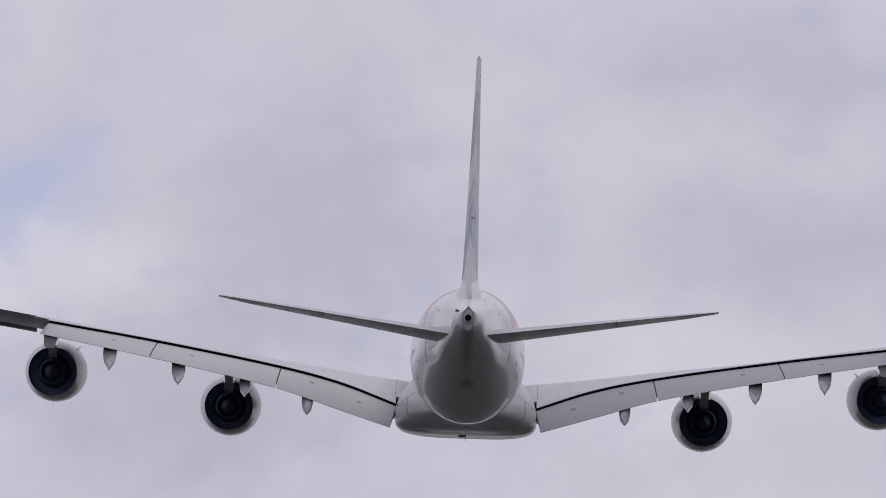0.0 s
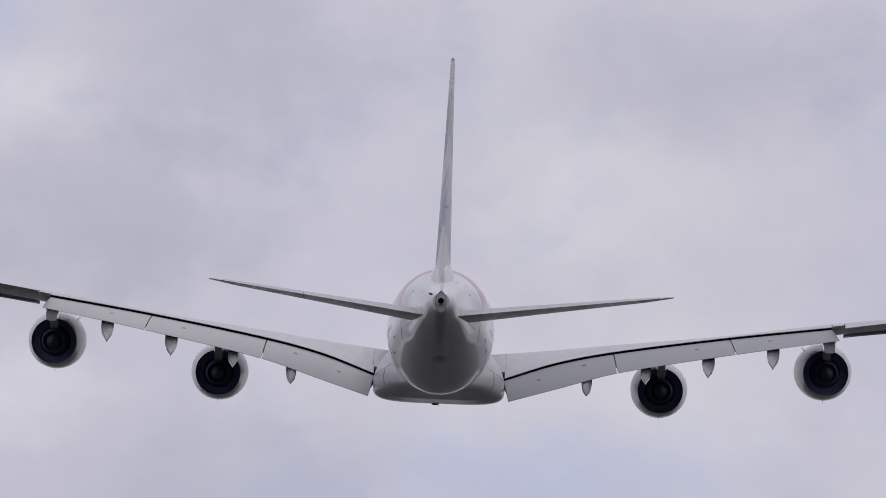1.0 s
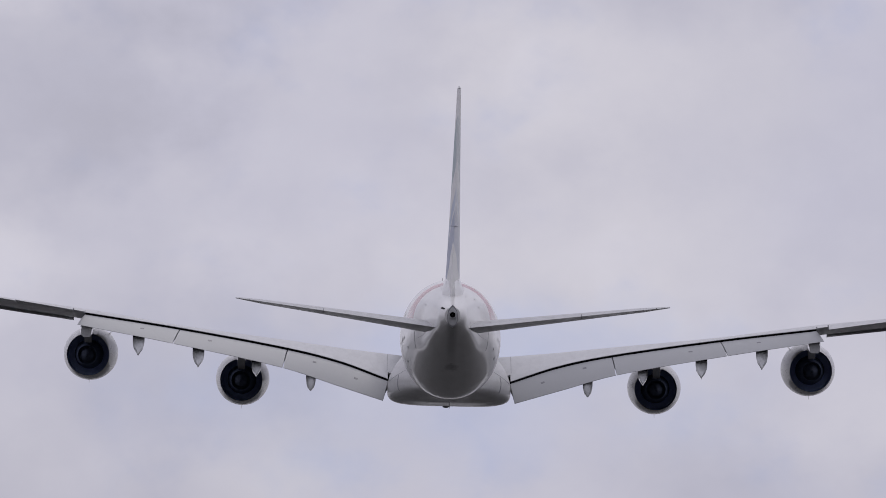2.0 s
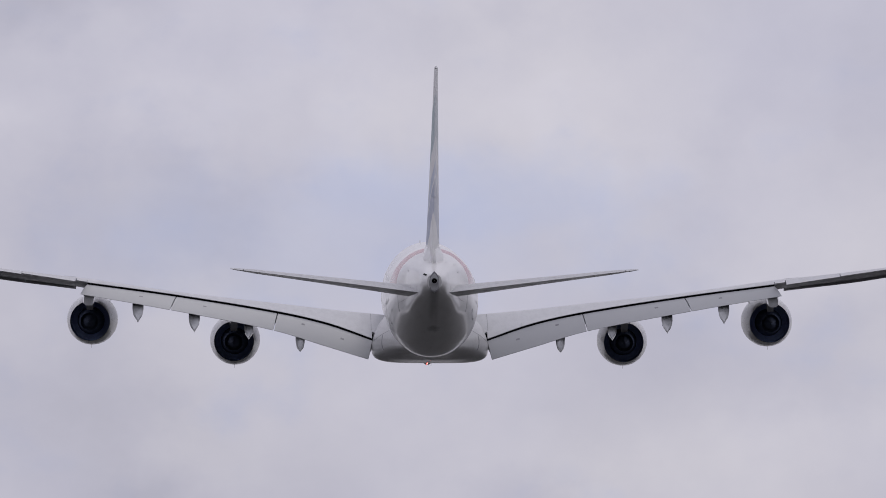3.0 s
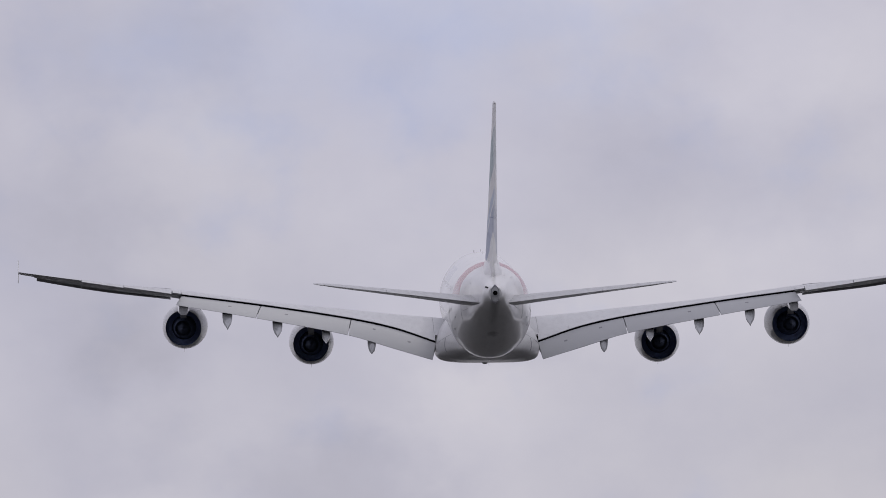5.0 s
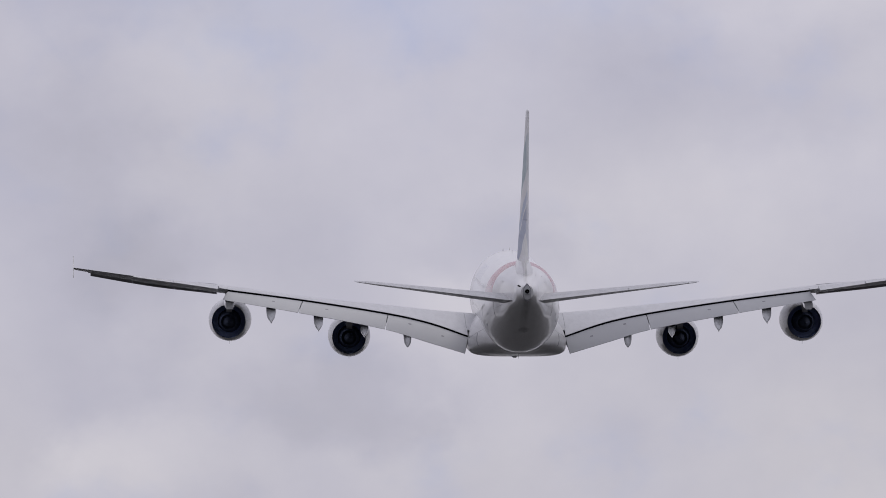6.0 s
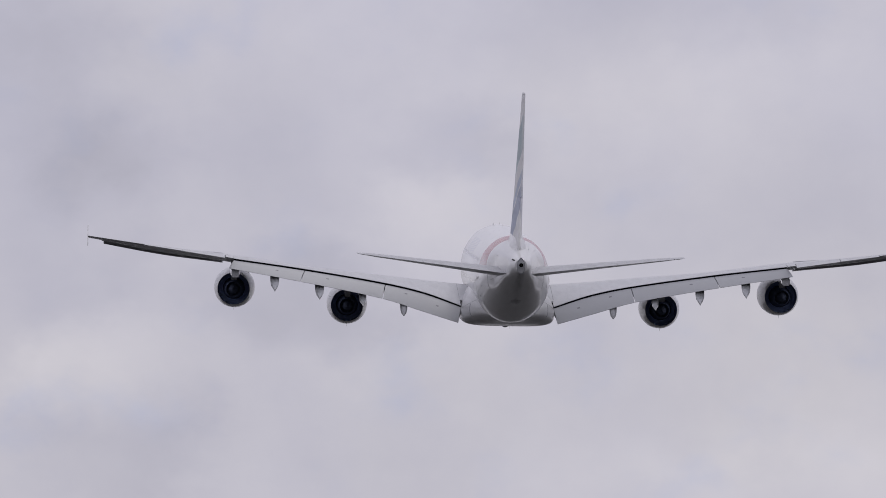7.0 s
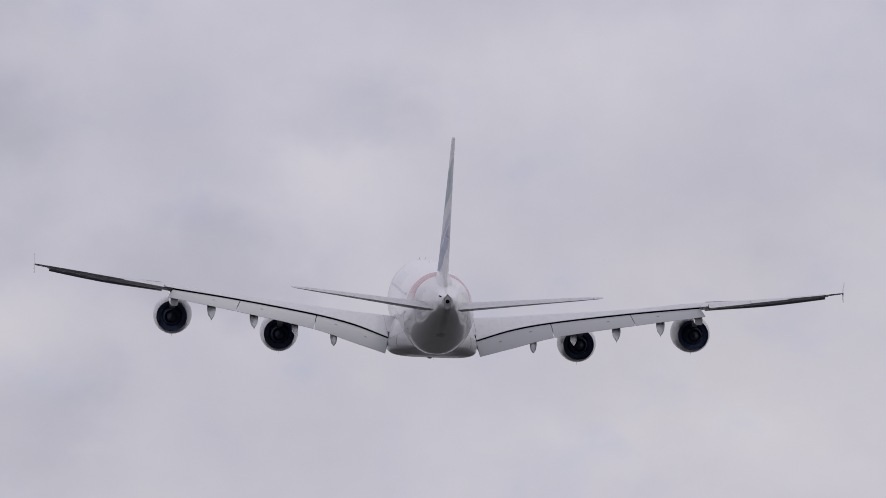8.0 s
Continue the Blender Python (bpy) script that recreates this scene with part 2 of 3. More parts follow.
def ground_material():
    m = bpy.data.materials.new("airfield_grass")
    m.use_nodes = True
    n = Nodes(m.node_tree)
    place = n.add("ShaderNodeTexCoord").outputs["Object"]
    wide = n.noise(place, 0.01, 5).outputs["Fac"]
    small = n.noise(place, 1.5, 4).outputs["Fac"]
    tone = n.mix(n.span(wide, 0.35, 0.65), (0.018, 0.018, 0.018, 1), (0.031, 0.030, 0.030, 1))
    tone = n.mix(n.math("MULTIPLY", small, 0.4), tone, (0.018, 0.019, 0.018, 1))
    shader = n.add("ShaderNodeBsdfPrincipled", {"Base Color": tone, "Roughness": 0.9})
    n.add("ShaderNodeOutputMaterial", {0: shader.outputs[0]})
    return m


# ---- ground ----
def build_ground():
    bm = bmesh.new()
    bmesh.ops.create_circle(bm, cap_ends=True, radius=60000, segments=96)
    me = bpy.data.meshes.new("ground")
    bm.to_mesh(me)
    bm.free()
    me.materials.append(ground_material())
    tagged(new("ground", me), "flat dark grey airfield ground below the flight path", "ground", kind="structure")


build_ground()


# ---- mesh helpers; the airliner's own space has x to its right wing, y forward, z up; stations count aft from the nose ----
NOSE = 36.0


def at(x, station, z):
    return Vector((x, NOSE - station, z))


def curve_through(xs, ys):
    """A smooth curve through the given knots."""
    slopes = []
    for i in range(len(xs)):
        a, b = max(i - 1, 0), min(i + 1, len(xs) - 1)
        slopes.append((ys[b] - ys[a]) / (xs[b] - xs[a]))

    def value(x):
        i = max(0, min(len(xs) - 2, sum(1 for k in xs if k <= x) - 1))
        h = xs[i + 1] - xs[i]
        u = (x - xs[i]) / h
        if u < 0 or u > 1:
            j = i if u < 0 else i + 1
            return ys[j] + slopes[j] * (x - xs[j])
        return ((1 + 2 * u) * (1 - u) ** 2 * ys[i] + u * (1 - u) ** 2 * h * slopes[i]
                + u * u * (3 - 2 * u) * ys[i + 1] + u * u * (u - 1) * h * slopes[i + 1])

    return value


def loft(rings, caps=True, closed=True):
    bm = bmesh.new()
    made = [[bm.verts.new(p) for p in ring] for ring in rings]
    count = len(rings[0])
    for a, b in zip(made, made[1:]):
        for i in range(count if closed else count - 1):
            j = (i + 1) % count
            bm.faces.new((a[i], a[j], b[j], b[i]))
    if caps:
        bm.faces.new(made[0])
        bm.faces.new(list(reversed(made[-1])))
    bmesh.ops.remove_doubles(bm, verts=bm.verts, dist=0.0005)
    bmesh.ops.recalc_face_normals(bm, faces=bm.faces)
    return bm


def part(name, bm, material, parent, label="", sharp=35):
    me = bpy.data.meshes.new(name)
    bm.to_mesh(me)
    bm.free()
    me.materials.append(material)
    me.shade_smooth()
    me.set_sharp_from_angle(angle=radians(sharp))
    ob = new(name, me)
    ob.parent = parent
    return tagged(ob, label)


def mirrored(rings, side):
    return [[Vector((p.x * side, p.y, p.z)) for p in ring] for ring in rings]


def revolve(profile, turn, count=64):
    """Rings round the y axis: profile rows are (distance aft, radius), turn places them."""
    return [[turn @ Vector((r * math.cos(2 * math.pi * k / count), -d, r * math.sin(2 * math.pi * k / count))) for k in range(count)]
            for d, r in profile]


def half_thickness(f, t):
    return max(0.0, 5 * t * (0.2969 * math.sqrt(f) - 0.126 * f - 0.3516 * f * f + 0.2843 * f ** 3 - 0.1036 * f ** 4))


airliner = tagged(new("airliner"), "white four-engined double-deck airliner climbing away with flaps lowered", "airplane")


# ---- fuselage ----
# station, top, bottom, half width
FUSELAGE = [(0.0, -1.25, -1.35, 0.05), (0.25, -0.75, -1.85, 0.55), (1.0, -0.1, -2.5, 1.15), (2.2, 0.85, -3.05, 1.8), (4.0, 2.0, -3.55, 2.5), (6.0, 3.0, -3.9, 3.0),
            (8.5, 3.75, -4.1, 3.4), (11.5, 4.12, -4.2, 3.55), (15.0, 4.2, -4.2, 3.57), (30.0, 4.2, -4.2, 3.57), (42.0, 4.2, -4.2, 3.57), (45.0, 4.2, -4.2, 3.57), (46.0, 4.2, -4.2, 3.57),
            (47.0, 4.19, -4.17, 3.55), (48.0, 4.18, -4.03, 3.52), (49.0, 4.17, -3.82, 3.48), (50.0, 4.15, -3.58, 3.43), (54.0, 4.05, -2.62, 3.13), (58.0, 3.85, -1.65, 2.73),
            (62.0, 3.54, -0.69, 2.23), (65.0, 3.2, 0.03, 1.77), (67.5, 2.87, 0.54, 1.32), (69.3, 2.62, 0.92, 0.92), (70.1, 2.5, 1.08, 0.68), (70.4, 2.4, 1.18, 0.55)]
F_ST = [r[0] for r in FUSELAGE]
f_top, f_bottom, f_half = (curve_through(F_ST, [r[k] for r in FUSELAGE]) for k in (1, 2, 3))


def fuselage_point(station, angle, lift=0.0):
    """A point on the skin; angle in degrees from the crown, clockwise seen from behind."""
    top, bottom, half = f_top(station), f_bottom(station), f_half(station)
    a = radians(angle)
    c, d = math.cos(a), math.sin(a)
    tail = max(0.0, min(1.0, (station - 46) / 5)) * max(0.0, min(1.0, (70.4 - station) / 6))
    # the lower lobe is fuller than an ellipse, and the flanks beside the tailplane are flat
    full = 1 + 0.09 * tail * max(0.0, -c) * abs(d) * 2
    press = max(0.0, min(1.0, (station - 52.5) / 8)) * max(0.0, min(1.0, (70.4 - station) / 3))
    press = press * press * (3 - 2 * press)
    wide = abs(d) * full
    limit = 1.3 - press * 0.5
    if press:
        wide = min(wide, limit - math.log(1 + math.exp((limit - wide) * 16)) / 16)
    return at(math.copysign(half * max(wide, 0.0), d) + lift * d, station, (top + bottom) / 2 + ((top - bottom) / 2 * full + lift) * c)


def build_fuselage():
    stations = sorted(set(F_ST) | {0.5, 1.6, 3.0} | set(np.arange(20, 46, 5).tolist()) | set(np.arange(46.5, 70.1, 0.75).tolist()))
    body = part("fuselage", loft([[fuselage_point(s, 360 * k / 96) for k in range(96)] for s in stations]), WHITE, airliner,
                "glossy white fuselage with a dull red band round the tail")
    return body


def skin_patch(name, material, parent, station, angle, long, wide, lift=0.012, label="", corners=0.0):
    """A thin plate that follows the fuselage skin."""
    half = math.degrees(wide / 2 / 3.9)
    grid = [[fuselage_point(station + long * (i / 4 - 0.5) + corners * (j / 4 - 0.5), angle + half * (j / 2 - 1), lift) for j in range(5)] for i in range(5)]
    under = [[fuselage_point(station + long * (i / 4 - 0.5) + corners * (j / 4 - 0.5), angle + half * (j / 2 - 1), -0.02) for j in range(5)] for i in range(5)]
    bm = loft([g + list(reversed(u)) for g, u in zip(grid, under)])
    return part(name, bm, material, parent, label)


BELLY_ROWS = [(17.5, 0.6, 0.2, -4.05), (19.5, 2.2, 0.75, -3.75), (22.5, 3.5, 1.35, -3.4), (26.5, 4.25, 1.74, -3.05), (31.0, 4.42, 1.82, -2.99), (38.6, 4.42, 1.82, -2.99),
              (39.4, 4.39, 1.8, -2.98), (40.2, 4.25, 1.73, -2.96), (42.0, 3.8, 1.6, -2.94), (44.0, 3.15, 1.35, -2.92), (47.0, 2.0, 0.95, -2.95)]
belly_width, belly_tall, belly_middle = (curve_through([r[0] for r in BELLY_ROWS], [r[k] for r in BELLY_ROWS]) for k in (1, 2, 3))


def belly_half(s):
    """The right half of the fairing's section at a station, from the keel up to its shoulder, as (x, z)."""
    # boxy under the wing, rounder and slanting towards the aft end
    w, h = belly_width(s), belly_tall(s)
    aft = max(0.0, min(1.0, (s - 38.6) / 5.0))
    bend = 0.46 + 0.36 * aft
    split = belly_middle(s) - h * 0.28
    half = []
    for k in range(17):
        a = math.pi / 2 * k / 16
        half.append((w * math.sin(a) ** bend, split - h * 0.72 * abs(math.cos(a)) ** bend))
    return half + [(w * (1 - 0.30 * (k / 12) ** 1.8), split + h * 1.35 * k / 12) for k in range(1, 13)]


def belly_point(s, z, side, lift=0.0):
    half = belly_half(s)
    for (x0, z0), (x1, z1) in zip(half, half[1:]):
        if z0 <= z <= z1:
            u = (z - z0) / (z1 - z0)
            out = Vector((z1 - z0, 0, x0 - x1)).normalized()
            x, z = x0 + (x1 - x0) * u + out.x * lift, z + out.z * lift
            return at(side * x, s, z)
    return at(side * (half[-1][0] + lift), s, half[-1][1])


def build_belly():
    rings = []
    for k in range(45):
        s = 17.5 + 29.5 * k / 44
        half = belly_half(s)
        ring = [at(-x, s, z) for x, z in reversed(half[1:])] + [at(x, s, z) for x, z in half]
        top, z = half[-1]
        rings.append(ring + [at(top * 0.4, s, z), at(-top * 0.4, s, z)])
    belly = part("belly_fairing", loft(rings), BELLY, airliner, "broad flat-bottomed white fairing under the wing roots")
    # joints of the fairing's panels: one that climbs aft from the flap's corner, one round the section
    for side in (-1, 1):
        for first, last, wide in (((39.7, -3.12), (43.0, -2.25), 0.05), ((42.0, -2.62), (42.6, -3.75), 0.035)):
            rings = []
            for k in range(13):
                u = k / 12
                s, z = first[0] + (last[0] - first[0]) * u, first[1] + (last[1] - first[1]) * u
                climb = wide / 2 if abs(last[1] - first[1]) < 1 else 0.0
                run = 0.05 if climb else 0.09
                rings.append([belly_point(s + e * run, z + e * climb, side, lift) for e, lift in ((-1, 0.008), (1, 0.008), (1, -0.03), (-1, -0.03))])
            part("panel_seam", loft(rings), MARK, belly)


def build_tail_end():
    rows = [(0.0, 0.24), (0.35, 0.235), (0.62, 0.225), (0.62, 0.195), (-0.6, 0.18)]
    turn = Matrix.Translation(at(0, 70.3, 1.87))
    cone = part("exhaust_pipe", loft(revolve(rows, turn, 32), caps=True), FAIRING_GREY, airliner, "round grey exhaust pipe at the tail's end")
    # near-black lining, the shade inside the bore put into its colour
    part("exhaust_bore", loft(revolve([(0.27, 0.02), (0.27, 0.188), (0.6, 0.192)], turn, 32), caps=False), COVE, cone)
    # the tall housing round the pipe: dark grey draws its shaded edge, a pale plate on it
    outline = [(0.0, 0.72), (0.15, 0.58), (0.33, 0.30), (0.38, -0.05), (0.36, -0.50), (0.24, -0.78), (0.0, -0.90)]
    outline += [(-x, z) for x, z in outline[-2:0:-1]]
    for name, material, sizes, note in (("exhaust_housing", MARK, ((69.2, 0.72, 1.0), (69.9, 0.95, 1.0), (70.38, 1.0, 1.0), (70.46, 0.93, 0.95)), "housing round the tail exhaust, dark grey for its shaded edge"),
                                        ("exhaust_plate", FAIRING_GREY, ((70.2, 0.86, 0.82), (70.5, 0.86, 0.82), (70.54, 0.80, 0.78)), "pale plate round the exhaust pipe")):
        drop = -0.04 if name == "exhaust_plate" else 0.0
        part(name, loft([[at(x * wide, s, 1.87 + drop + z * high) for x, z in outline] for s, wide, high in sizes]), material, airliner, note)
    skin_patch("air_intake", COVE, airliner, 69.4, -50, 1.0, 0.6, 0.02, "small dark air intake beside the exhaust")
    for station, angle, long, wide in ((63.5, 28, 0.9, 0.10), (61.5, 44, 0.9, 0.10), (60.8, -60, 0.7, 0.14), (61.0, 63, 0.9, 0.12), (54.5, 112, 0.5, 0.16), (52.5, 118, 0.5, 0.16),
                                       (54.5, -112, 0.5, 0.16), (52.0, -122, 0.5, 0.14)):
        skin_patch("access_panel", MARK, airliner, station, angle, long, wide, 0.012)
    for side in (-1, 1):
        # joints between skin panels
        for station, first, last in ((50.5, 92, 128), (57.5, 98, 124), (66.0, 100, 122)):
            ring = []
            for k in range(9):
                angle = side * (first + (last - first) * k / 8)
                ring.append([fuselage_point(station - 0.03, angle, 0.007), fuselage_point(station + 0.03, angle, 0.007), fuselage_point(station + 0.03, angle, -0.02), fuselage_point(station - 0.03, angle, -0.02)])
            part("panel_seam", loft(ring), MARK, airliner)
        # seams of the tailplane cut-out
        for station, angle, long, wide, slant in ((60.0, 110, 3.2, 0.05, 1.2),):
            skin_patch("panel_seam", MARK, airliner, station, side * angle, long, wide, 0.01, "", slant)


def blade(name, parent, base, tall, long, lean, material=FAIRING_GREY, down=False, wide=0.06):
    """A small swept blade, an antenna or a drain mast."""
    sign = -1 if down else 1
    rings = []
    for u, scale in ((-0.15, 1.0), (0.5, 0.8), (1.0, 0.45)):
        x, y, z = base
        c = long * scale
        z = z + sign * tall * u
        y = y - lean * u
        rings.append([Vector((x + wide * scale * w, y + c * d, z)) for d, w in ((0.5, 0), (0.2, 0.5), (-0.2, 0.45), (-0.5, 0), (-0.2, -0.45), (0.2, -0.5))])
    return part(name, loft(rings), material, parent)


def build_antennas():
    for station in (14.5, 24.0):
        blade("antenna", airliner, at(0, station, 4.2), 0.24, 0.4, 0.15)
    blade("antenna", airliner, at(-0.55, 13.5, 4.12), 0.22, 0.4, 0.1, FAIRING_GREY, wide=0.1)
    blade("drain_mast", airliner, at(0.05, 42.5, -4.5), 0.45, 0.4, 0.3, down=True)
    blade("antenna", airliner, at(0, 30.0, -4.81), 0.3, 0.5, 0.3, down=True)


BEACON = Matrix.Translation(at(-0.2, 38.6, -4.50))


def build_beacon():
    """A red warning light below the belly: a lamp, and an added opaque hood with one slot that turns to make it blink.
    """
    base = part("beacon", loft(revolve([(0.0, 0.02), (0.0, 0.24), (0.1, 0.22), (0.1, 0.02)], BEACON @ Matrix.Rotation(radians(90), 4, "X"), 24), caps=False), FAIRING_GREY, airliner, "red warning beacon below the belly")
    part("beacon_lamp", loft(revolve([(0.05, 0.02), (0.08, 0.10), (0.34, 0.10), (0.37, 0.02)], BEACON @ Matrix.Rotation(radians(90), 4, "X"), 16), caps=False), RED_LAMP, base, "glowing red lamp")
    rings = []
    for k in range(33):
        a = radians(-90 + 12 + (360 - 24) * k / 32)
        c, d = math.cos(a), math.sin(a)
        rings.append([Vector((r * c, r * d, z)) for r, z in ((0.24, -0.09), (0.24, -0.36), (0.11, -0.42), (0.03, -0.42), (0.03, -0.38), (0.12, -0.38), (0.12, -0.09))])
    hood = part("beacon_hood", loft(rings), MARK, base, "added grey hood that hides the lamp between flashes")
    return hood


def build_windows():
    bm = bmesh.new()
    bmesh.ops.create_circle(bm, cap_ends=True, radius=1, segments=10)
    for v in bm.verts:
        v.co = Vector((0, v.co.x * 0.14, v.co.y * 0.19))
    me = bpy.data.meshes.new("cabin_window")
    bm.to_mesh(me)
    bm.free()
    me.materials.append(GLASS)
    for side in (-1, 1):
        for angle, first, last in ((66, 11.0, 50.0), (96, 9.5, 54.0)):
            for k in range(int((last - first) / 0.84)):
                station = first + 0.84 * k
                p = fuselage_point(station, side * angle, 0.02)
                q = fuselage_point(station, side * (angle + 2), 0.02)
                ob = new("cabin_window", me)
                ob.parent = airliner
                ob.matrix_basis = Matrix.Translation(p) @ Matrix.Rotation(math.atan2(q.x - p.x, p.z - q.z) * -1, 4, "Y")
    for side in (-1, 1):
        for angle, station, long, wide in ((17, 2.9, 1.0, 1.9), (47, 3.0, 1.0, 1.7), (72, 3.6, 1.0, 0.9)):
            skin_patch("windscreen", GLASS, airliner, station, side * angle, long, wide, 0.03)


fuselage = build_fuselage()
build_belly()
build_tail_end()
build_antennas()
beacon_hood = build_beacon()
build_windows()


# ---- wings ----
W_X = [2.6, 4.37, 7.8, 11.6, 19.3, 26.07, 33.0, 39.9]
wing_te = curve_through(W_X, [39.0, 39.4, 40.1, 41.1, 43.9, 46.1, 48.1, 50.0])
wing_z_te = curve_through(W_X, [-3.9, -3.2, -2.0, -1.05, 0.28, 1.42, 2.45, 3.45])
wing_z_le = curve_through(W_X, [-2.4, -2.2, -1.75, -1.2, -0.16, 1.12, 2.0, 3.22])
wing_thick = curve_through(W_X, [0.14, 0.135, 0.118, 0.107, 0.094, 0.080, 0.078, 0.074])
# the flaps' upper visible edge and trailing edge, out along the span
E_X = [4.37, 7.8, 11.6, 19.3, 26.07]
edge_z = curve_through(E_X, [-3.09, -1.89, -1.01, 0.27, 1.22])
edge_st = curve_through(E_X, [38.2, 38.9, 39.9, 42.5, 45.0])
tail_x = curve_through(E_X, [4.71, 8.12, 11.9, 19.75, 26.58])
tail_z = curve_through(E_X, [-4.47, -3.42, -2.27, -0.70, 0.50])
tail_st = curve_through(E_X, [40.8, 41.4, 42.2, 44.9, 46.6])


def wing_le(x):
    return 20.65 + (x - 3.5) * 0.7167


def wing_point(x, f, upper, lift=0.0):
    st = wing_le(x) + (wing_te(x) - wing_le(x)) * f
    chord = wing_te(x) - wing_le(x)
    h = half_thickness(f, wing_thick(x) * (0.55 if x > 38.61 else 1)) * chord + lift
    return at(x, st, wing_z_le(x) + (wing_z_te(x) - wing_z_le(x)) * f + (h if upper else -h))


def wing_cut(x):
    if x < 26.11:
        return 0.80, 0.72
    if x < 26.86 or x > 38.61:
        return 1.0, 1.0
    return 0.765, 0.765


SLAT_DROOP = 25.0
left_ailerons = []


def build_wing(side):
    stations = [2.6, 3.6, 4.4, 5.5, 6.8, 8.0, 9.5, 11, 12.5, 14, 16, 18, 20, 22, 24, 26.1, 26.12, 26.85, 26.87, 29, 31, 33, 35, 37, 38.6, 38.62, 39.3, 39.75, 39.9]
    rings = []
    for x in stations:
        up, low = wing_cut(x)
        ring = [wing_point(x, up * (1 - k / 18) ** 1.8, True) for k in range(18)]
        ring += [wing_point(x, low * (k / 18) ** 1.8, False) for k in range(0, 19)]
        if x == 39.9:
            mid = [wing_point(x, up * (1 - k / 18) ** 1.8, True).lerp(wing_point(x, up * (1 - k / 18) ** 1.8, False), 0.5) for k in range(18)]
            ring = mid + [wing_point(x, low * (k / 18) ** 1.8, True).lerp(wing_point(x, low * (k / 18) ** 1.8, False), 0.5) for k in range(0, 19)]
        rings.append(ring)
    wing = part("wing", loft(mirrored(rings, side)), WING_GREY, airliner, "long swept grey wing bent upwards in flight", 25)

    # near-black sheet behind the rear spar, the hollow's shade put into its colour
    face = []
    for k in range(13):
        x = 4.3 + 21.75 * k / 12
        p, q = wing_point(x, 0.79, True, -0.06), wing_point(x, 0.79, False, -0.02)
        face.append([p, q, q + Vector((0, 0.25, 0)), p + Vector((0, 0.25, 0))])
    part("flap_cove_shade", loft(mirrored(face, side)), COVE, wing, "near-black sheet for the shaded hollow behind the wing's rear spar")

    # joint between the wing's skin and the body fairing
    rings = []
    for k in range(13):
        f = 0.25 + 0.52 * k / 12
        p, q = wing_point(4.44, f, True, 0.008), wing_point(4.475, f, True, 0.008)
        rings.append([p, q, q - Vector((0, 0, 0.05)), p - Vector((0, 0, 0.05))])
    part("panel_seam", loft(mirrored(rings, side)), MARK, wing)

    # near-black strip that draws the shade in the gap above the flaps
    face = []
    for k in range(17):
        x = 4.4 + 21.66 * k / 16
        p = at(x, edge_st(x) - 0.3, edge_z(x) + 0.13)
        face.append([p, p - Vector((0, 0, 0.24)), p + Vector((0, 0.06, -0.24)), p + Vector((0, 0.06, 0))])
    part("gap_shade", loft(mirrored(face, side)), COVE, wing, "near-black strip for the shade in the gap above the flaps")

    # spoilers
    joints = [4.4, 7.0, 9.6, 12.2, 14.9, 17.7, 20.5, 23.3, 26.08]
    for a, b in zip(joints, joints[1:]):
        rings = []
        for k in range(5):
            x = a + 0.004 + (b - a - 0.008) * k / 4
            f1 = (edge_st(x) - wing_le(x)) / (wing_te(x) - wing_le(x))
            p, q = wing_point(x, 0.785, True, 0.006), wing_point(x, f1, True, 0.0)
            q.z = edge_z(x) + 0.165
            m = p.lerp(q, 0.5) + Vector((0, 0, 0.03))
            rings.append([p, m, q, q - Vector((0, 0, 0.035)), m - Vector((0, 0, 0.1)), p - Vector((0, 0, 0.16))])
        part("spoiler", loft(mirrored(rings, side)), WING_GREY, wing, "", 30)

    # flaps, lowered
    for a, b in ((4.37, 11.58), (11.66, 19.28), (19.36, 26.07)):
        rings = [flap_ring(a + (b - a) * k / 8) for k in range(9)]
        part("flap", loft(mirrored(rings, side)), FLAP_GREY, wing, "lowered light grey flap", 30)
        for u, v in ((0.3, 0.45), (0.72, 0.3)) if a < 5 else ((0.70, 0.4),) if a < 12 else ((0.36, 0.42),):
            x = a + (b - a) * u
            rings = []
            for k in range(3):
                xx = x + 0.26 * (k / 2 - 0.5)
                p, q = flap_surface(xx, v, 0.012), flap_surface(xx, v + 0.07, 0.012)
                rings.append([p, q, q - Vector((0, 0, 0.03)), p - Vector((0, 0, 0.03))])
            part("access_panel", loft(mirrored(rings, side)), MARK, wing)

    # ailerons
    for a, b, rise in ((26.95, 30.97, 1.5), (31.03, 34.57, -2.0), (34.63, 38.58, 0.5)) if side < 0 else ((26.95, 30.97, -6.0), (31.03, 34.57, -5.0), (34.63, 38.58, -2.0)):
        rings = []
        for k in range(5):
            x = a + (b - a) * k / 4
            hinge = wing_point(x, 0.775, True).lerp(wing_point(x, 0.775, False), 0.5)
            turn = Matrix.Translation(hinge) @ Matrix.Rotation(radians(-rise), 4, "X") @ Matrix.Translation(-hinge)
            steps = [0.775 + 0.225 * j / 5 for j in range(6)]
            ring = [wing_point(x, f, True) for f in reversed(steps)] + [wing_point(x, f, False) for f in steps[:-1]]
            rings.append([turn @ p for p in ring])
        aileron = part("aileron", loft(mirrored(rings, side)), WING_GREY, wing, "", 30)
        if side < 0:
            ends = [wing_point(x, 0.775, True).lerp(wing_point(x, 0.775, False), 0.5) for x in (b, a)]
            left_ailerons.append((aileron, *mirrored([ends], side)[0]))

